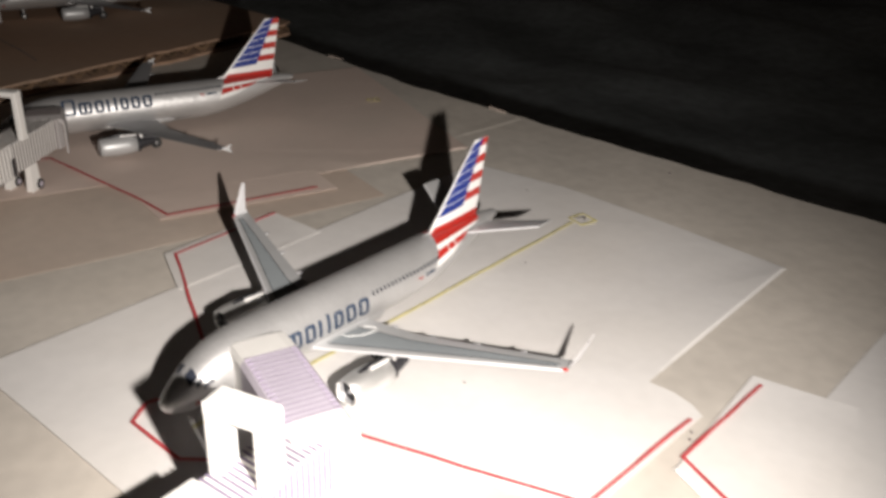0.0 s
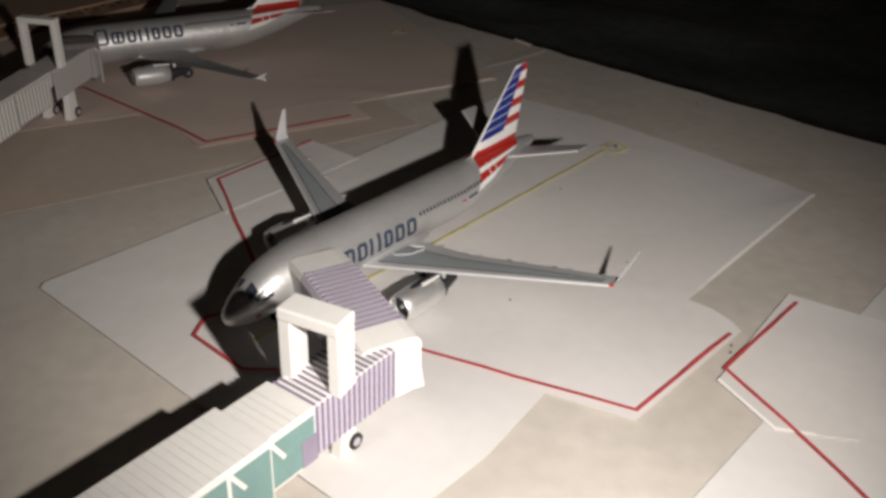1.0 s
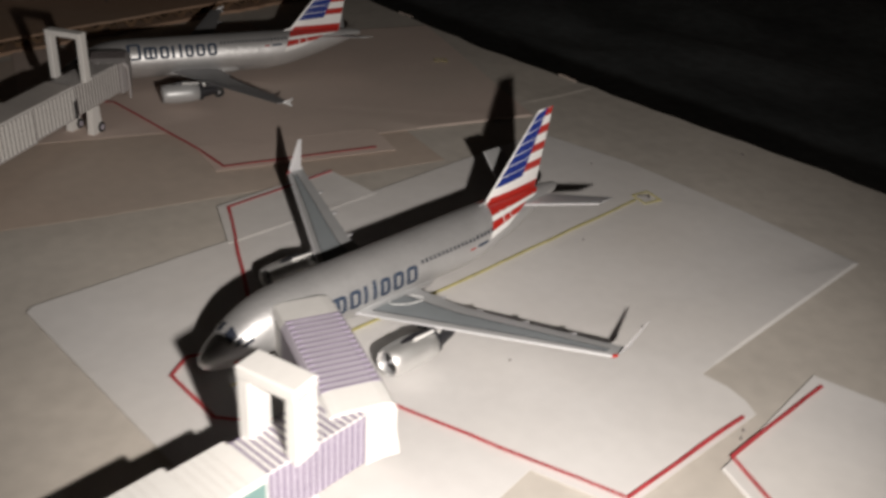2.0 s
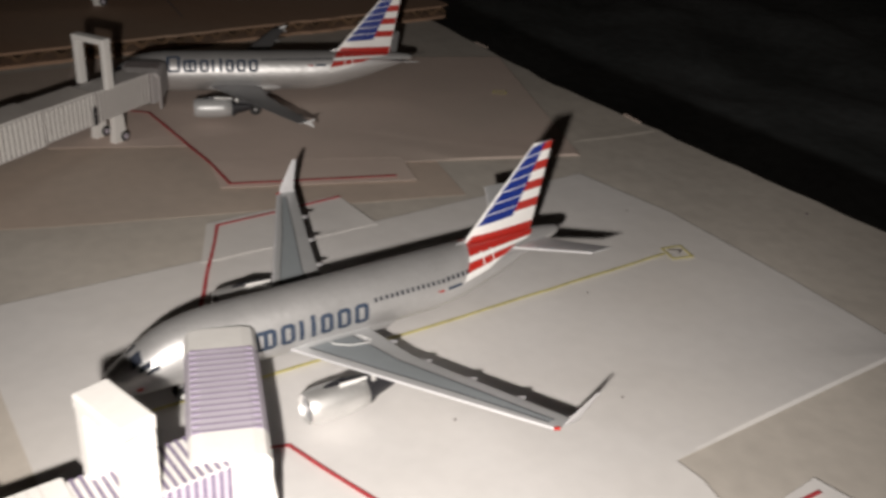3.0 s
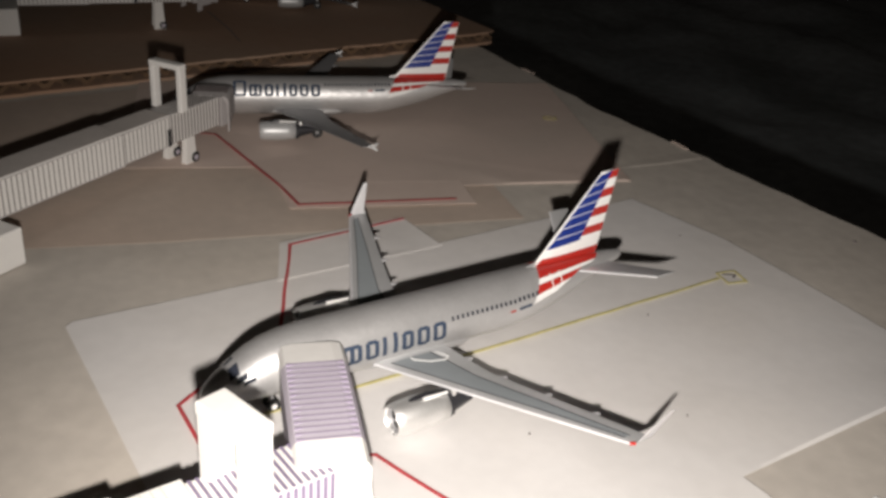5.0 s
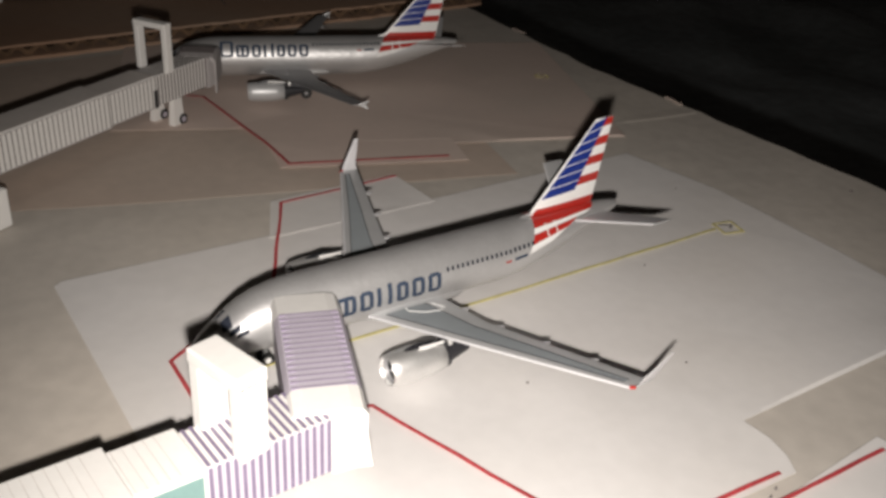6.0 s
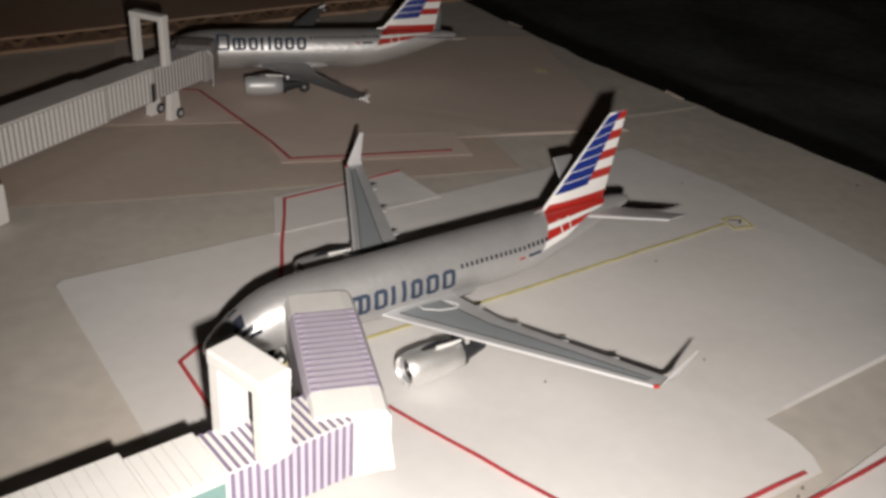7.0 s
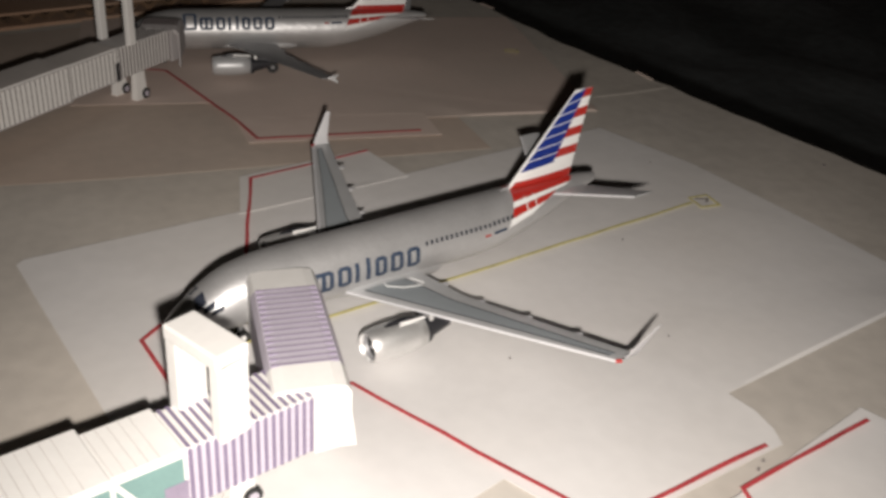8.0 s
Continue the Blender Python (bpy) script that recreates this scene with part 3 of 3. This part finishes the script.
        part("pylon_rail", tube((s * ex + 0.07, 2.9, ez + 0.285), (s * ex + 0.06, 3.34, ez + 0.26), 0.026, 0.022, 8), WHITE_PAINT, engine, "white pylon rail")
        part("pylon_clip", box((s * ex - 0.09, 3.42, ez + 0.16), (s * ex + 0.09, 3.5, ez + 0.26), 0.02), CHROME, engine)
        part("nozzle", tube((s * ex, 3.33, ez), (s * ex, 3.42, ez), 0.225, 0.21, 24), DARK, engine)
        gear = part("main_gear", tube((s * 0.95, 3.95, 0.62), (s * 0.95, 3.95, 0.15), 0.045), WING_SILVER, plane)
        for dx in (-0.1, 0.1):
            part("wheel", tube((s * 0.95 + dx - 0.04, 3.95, 0.15), (s * 0.95 + dx + 0.04, 3.95, 0.15), 0.15, 0.15, 20), RUBBER, gear)
            part("hub", tube((s * 0.95 + dx - 0.045, 3.95, 0.15), (s * 0.95 + dx + 0.045, 3.95, 0.15), 0.05, 0.05, 14), WHITE_PAINT if winglets else WING_DARK, gear)
    part("belly_fairing", loft([[(w * math.cos(k * math.tau / 24), y, 0.52 + h * math.sin(k * math.tau / 24)) for k in range(24)] for y, w, h in ((2.2, 0.12, 0.04), (2.6, 0.32, 0.12), (3.1, 0.42, 0.16), (3.7, 0.45, 0.17), (4.5, 0.43, 0.16), (5.1, 0.15, 0.05))]), SILVER, plane, "", True)
    nose_gear = part("nose_gear", tube((0, 1.15, 0.5), (0, 1.15, 0.11), 0.04), WING_SILVER, plane)
    for dx in (-0.08, 0.08):
        part("wheel", tube((dx - 0.035, 1.15, 0.11), (dx + 0.035, 1.15, 0.11), 0.11, 0.11, 18), RUBBER, nose_gear)
        part("hub", tube((dx - 0.04, 1.15, 0.11), (dx + 0.04, 1.15, 0.11), 0.05, 0.05, 12), WHITE_PAINT, nose_gear)
    return plane


near_plane = airliner(at(0.035, 0, -0.01, 0.5), "silver diecast airliner with winglets parked at a paper jet bridge", True, WING_SILVER, "model airliners", 5)
far_plane = airliner(at(FAR[0] - 0.32, FAR[1] + 0.12, 0.0, FAR[2]), "smaller-looking silver airliner with wingtip fences on the far stand", False, WING_DARK, "model airliners", 30)
back_plane = copy_thing(far_plane, at(FAR[0] - 13.0, FAR[1] + 6.2, 0.40, FAR[2]))
tagged(back_plane, "silver airliner parked on the raised cardboard sheet", "model aircraft", "model airliners")


# ---- paper jet bridges (tunnel along y, aircraft end at +y, near side at +x; origin on the ground under the tunnel's front end)
def jet_bridge(m, label, colourful, hood_at, hood_turn, hood_cuts, arch, spans, block, up, group="paper jet bridges"):
    br = thing("jet_bridge", m, label, "jet bridge", group)
    stripe = STRIPE if colourful else INK
    spans = [(y0, y1, w, z0 + up, z1 + up) for y0, y1, w, z0, z1 in spans]
    # three telescoping tunnel boxes
    tunnels = []
    for i, (y0, y1, w, z0, z1) in enumerate(spans):
        tn = part("tunnel", box((-w, y0, z0), (w, y1, z1), 0.025), MODEL_PAPER, br, "folded white paper tunnel section")
        tunnels.append((tn, y0, y1, w, z0, z1))
    # accordion stripes over the front box
    tn, y0, y1, w, z0, z1 = tunnels[2]
    n = 16
    for k in range(n):
        y = y0 + 0.09 + (y1 - y0 - 0.14) * k / (n - 1)
        bm = box((-w - 0.004, y - 0.023, z1 - 0.01), (w - 0.02, y + 0.023, z1 + 0.006))
        part("stripe", bm, stripe, tn)
        for s in (-1, 1):
            part("stripe", box((s * w - 0.006, y - 0.025, z0 + 0.01), (s * w + 0.006, y + 0.025, z1 - 0.012)), STRIPE if colourful else INK, tn)
    if colourful:
        for s in (-1, 1):
            part("print_panel", box((s * w - 0.003, y0 + 0.05, z0 + 0.02), (s * w + 0.003, y1 - 0.03, z1 - 0.02)), PALE_LILAC, tn)
    # outer boxes: roof seams, glazed or ribbed sides
    for tn, y0, y1, w, z0, z1 in tunnels[:2]:
        if not colourful:
            part("roof", box((-w + 0.02, y0 + 0.02, z1 - 0.006), (w - 0.02, y1 - 0.02, z1 + 0.003)), ROOF_PRINT, tn, "grey printed roof")
        y = y1 - 0.28
        while colourful and y > y0 + 0.1:
            part("roof_seam", box((-w + 0.02, y - 0.007, z1 - 0.006), (w - 0.02, y + 0.007, z1 + 0.004)), FAINT, tn)
            y -= 0.13
        if colourful:
            part("window_band", box((w - 0.004, y0 + 0.04, z0 + 0.06), (w + 0.004, y1 - 0.04, z1 - 0.1)), TEAL, tn, "teal printed glazing")
            y = y0 + 0.06 if y1 - y0 < 1.5 else y1 - 0.72
            while y > y0:
                part("mullion", box((w - 0.003, y - 0.03, z0 + 0.02), (w + 0.009, y + 0.03, z1 - 0.05)), MODEL_PAPER, tn)
                mid = Matrix.Translation((w + 0.003, y + 0.14, z1 - 0.27)) @ Matrix.Rotation(radians(-58), 4, "X")
                part("brace", box((-0.005, -0.21, -0.032), (0.008, 0.21, 0.032), 0, mid), MODEL_PAPER, tn)
                y -= 0.72
        else:
            y = y1 - 0.05
            while y > y0 + 0.04:
                part("rib", box((w - 0.004, y - 0.012, z0 + 0.04), (w + 0.008, y + 0.012, z1 - 0.05)), INK, tn)
                y -= 0.135
            for zz in (z0 + 0.02, z1 - 0.04):
                part("rail", box((w - 0.004, y0, zz - 0.012), (w + 0.009, y1, zz + 0.012)), SHADED_PRINT_PAPER, tn)
    part("door", box((spans[1][2] - 0.01, -1.98 if colourful else -1.82, 0.44 + up), (spans[1][2] + 0.012, -1.70, 0.88 + up)), PALE_STRIPE if colourful else DARK, tunnels[1][0], "printed door")
    # cab and hood
    # plain bridges: shade beside the aircraft is put into the cab's grey
    stations = ((-0.02, 0.40, 1.26, 0.0), (0.28, 0.38, 1.29, 0.05), (0.46, 0.34, 1.28, 0.10)) if colourful else ((0.18, 0.42, 1.20, 0.0), (0.28, 0.42, 1.22, 0.0), (0.40, 0.44, 1.20, 0.0))
    cab = part("cab", loft([[(-0.42, y + flare, z0 + up), (0.43 + flare, y + flare * 0.8, z0 + up), (0.42, y, z1 + up), (-0.42, y, z1 + up)] for y, z0, z1, flare in stations]), MODEL_PAPER if colourful else SHADED_PRINT_PAPER, br, "folded paper cab")
    R = Matrix.Translation((*hood_at, up * 0.5)) @ Matrix.Rotation(radians(hood_turn), 4, "Z")

    def hood(x0, x1, z0, z1, drop):
        """Bent canopy strip from x0 to x1 along its own length, 1 wide, with side walls."""
        rings = []
        for x, z in ((x0, z0), (x1, z1)):
            prof = [(-0.50, z - drop), (-0.50, z - 0.12), (-0.44, z - 0.03), (-0.3, z), (0.3, z), (0.44, z - 0.03), (0.50, z - 0.12), (0.50, z - drop)]
            prof += [(0.46, z - drop), (0.46, z - 0.14), (0.3, z - 0.05), (-0.3, z - 0.05), (-0.46, z - 0.14), (-0.46, z - drop)]
            rings.append([R @ Vector((x, p, q)) for p, q in prof])
        return loft(rings)

    h1, h2, h3 = hood_cuts
    # plain hood and rim are white paper, darkened in colour to stand for shade
    hood_a = part("hood", hood(0.0, h1, 1.33, 1.37, 0.95), MODEL_PAPER if colourful else SHADED_PRINT_PAPER, br, "white paper cab hood" if colourful else "paper cab hood with shade in its grey")
    hood_b = part("bellows", hood(h1, h2, 1.37, 1.40, 0.8), LILAC if colourful else SHADED_PRINT_PAPER, br, "lilac striped bellows canopy" if colourful else "grey paper bellows canopy")
    part("bellows_end", hood(h2, h3, 1.40, 1.36, 0.75), MODEL_PAPER if colourful else SHADED_PRINT_PAPER, br, "paper rim against the aircraft")
    for k in range(15):
        x = h1 + 0.03 + k * (h2 - h1 - 0.06) / 14
        z = 1.37 + 0.03 * k / 14
        bm = box((x - 0.018, -0.42, z - 0.03), (x + 0.018, 0.42, z + 0.005))
        bmesh.ops.transform(bm, matrix=R, verts=bm.verts)
        part("stripe", bm, PALE_STRIPE if colourful else INK, hood_b)
    # gantry arch standing on the roof
    half, deep, post = arch
    mid = Vector((0, -1.40 + deep / 2, 0))
    askew = Matrix.Translation(mid) @ Matrix.Rotation(radians(11 if colourful else 0), 4, "Z") @ Matrix.Translation(-mid)
    frame_ = part("gantry", box((-half, -1.40, (2.19 if colourful else 2.25) + up), (half, -1.40 + deep, 2.39 + up), 0.03, askew), MODEL_PAPER, br, "white folded paper gantry arch")
    thin = 0.19 if colourful else post
    for x, wide in ((-half, post), (half - thin, thin)):
        part("post", box((x, -1.38, 1.2 + up), (x + wide, -1.42 + deep, 2.27 + up), 0.02, askew), MODEL_PAPER, frame_)
    # wheeled support below
    for x in (-0.30, 0.30):
        leg = part("leg", loft([[(x - a, -1.0 - b, z), (x + a, -1.0 - b, z), (x + a, -1.0 + b, z), (x - a, -1.0 + b, z)] for z, a, b in ((0.0, 0.09, 0.2), (0.3 + up * 0.5, 0.08, 0.16), (0.46 + up, 0.08, 0.14))]), MODEL_PAPER, br)
        part("wheel", tube((x + 0.07, -0.88, 0.14), (x + 0.12, -0.88, 0.14), 0.13, 0.13, 18), RUBBER, leg)
        part("hub", tube((x + 0.07, -0.88, 0.14), (x + 0.13, -0.88, 0.14), 0.07, 0.07, 12), LILAC, leg)
    part("rotunda", box(*block, 0.04), MODEL_PAPER, br, "white paper pillar block")
    return br


WIDE = ((-10.2, -2.55, 0.52, 0.36, 1.36), (-2.6, -1.70, 0.45, 0.40, 1.31), (-1.72, 0.0, 0.40, 0.42, 1.26))
SLIM = ((-8.6, -3.3, 0.42, 0.42, 1.26), (-3.35, -1.70, 0.38, 0.44, 1.23), (-1.72, 0.2, 0.36, 0.45, 1.20))
SHORT = ((-5.6, -3.3, 0.42, 0.42, 1.26), (-3.35, -1.70, 0.38, 0.44, 1.23), (-1.72, 0.2, 0.36, 0.45, 1.20))
near_bridge = jet_bridge(at(2.80, 0.66, -0.03, 4.0), "white paper jet bridge with lilac stripes docked at an airliner", True, (0.32, 0.0), 156.5, (0.46, 2.25, 2.84),
                         (0.48, 0.45, 0.20), WIDE, ((-0.7, -10.9, 0.0), (0.75, -9.6, 1.5)), 0.0)
far_bridge = jet_bridge(at(-11.45, 4.2, -0.05, 31.0), "white paper jet bridge with grey ribs docked at an airliner", False, (0.1, 0.1), 119.0, (0.2, 0.65, 0.95),
                        (0.48, 0.26, 0.14), SLIM, ((-0.9, -9.2, 0.0), (1.28, -7.05, 0.8)), 0.24)
back_bridge = jet_bridge(at(-22.5, 7.5, 0.40, -11.0), "white paper jet bridge standing on the raised cardboard", False, (0.1, 0.1), 119.0, (0.2, 0.6, 0.9),
                         (0.48, 0.26, 0.17), SHORT, ((-0.9, -6.8, 0.0), (0.8, -5.6, 0.9)), 0.5)
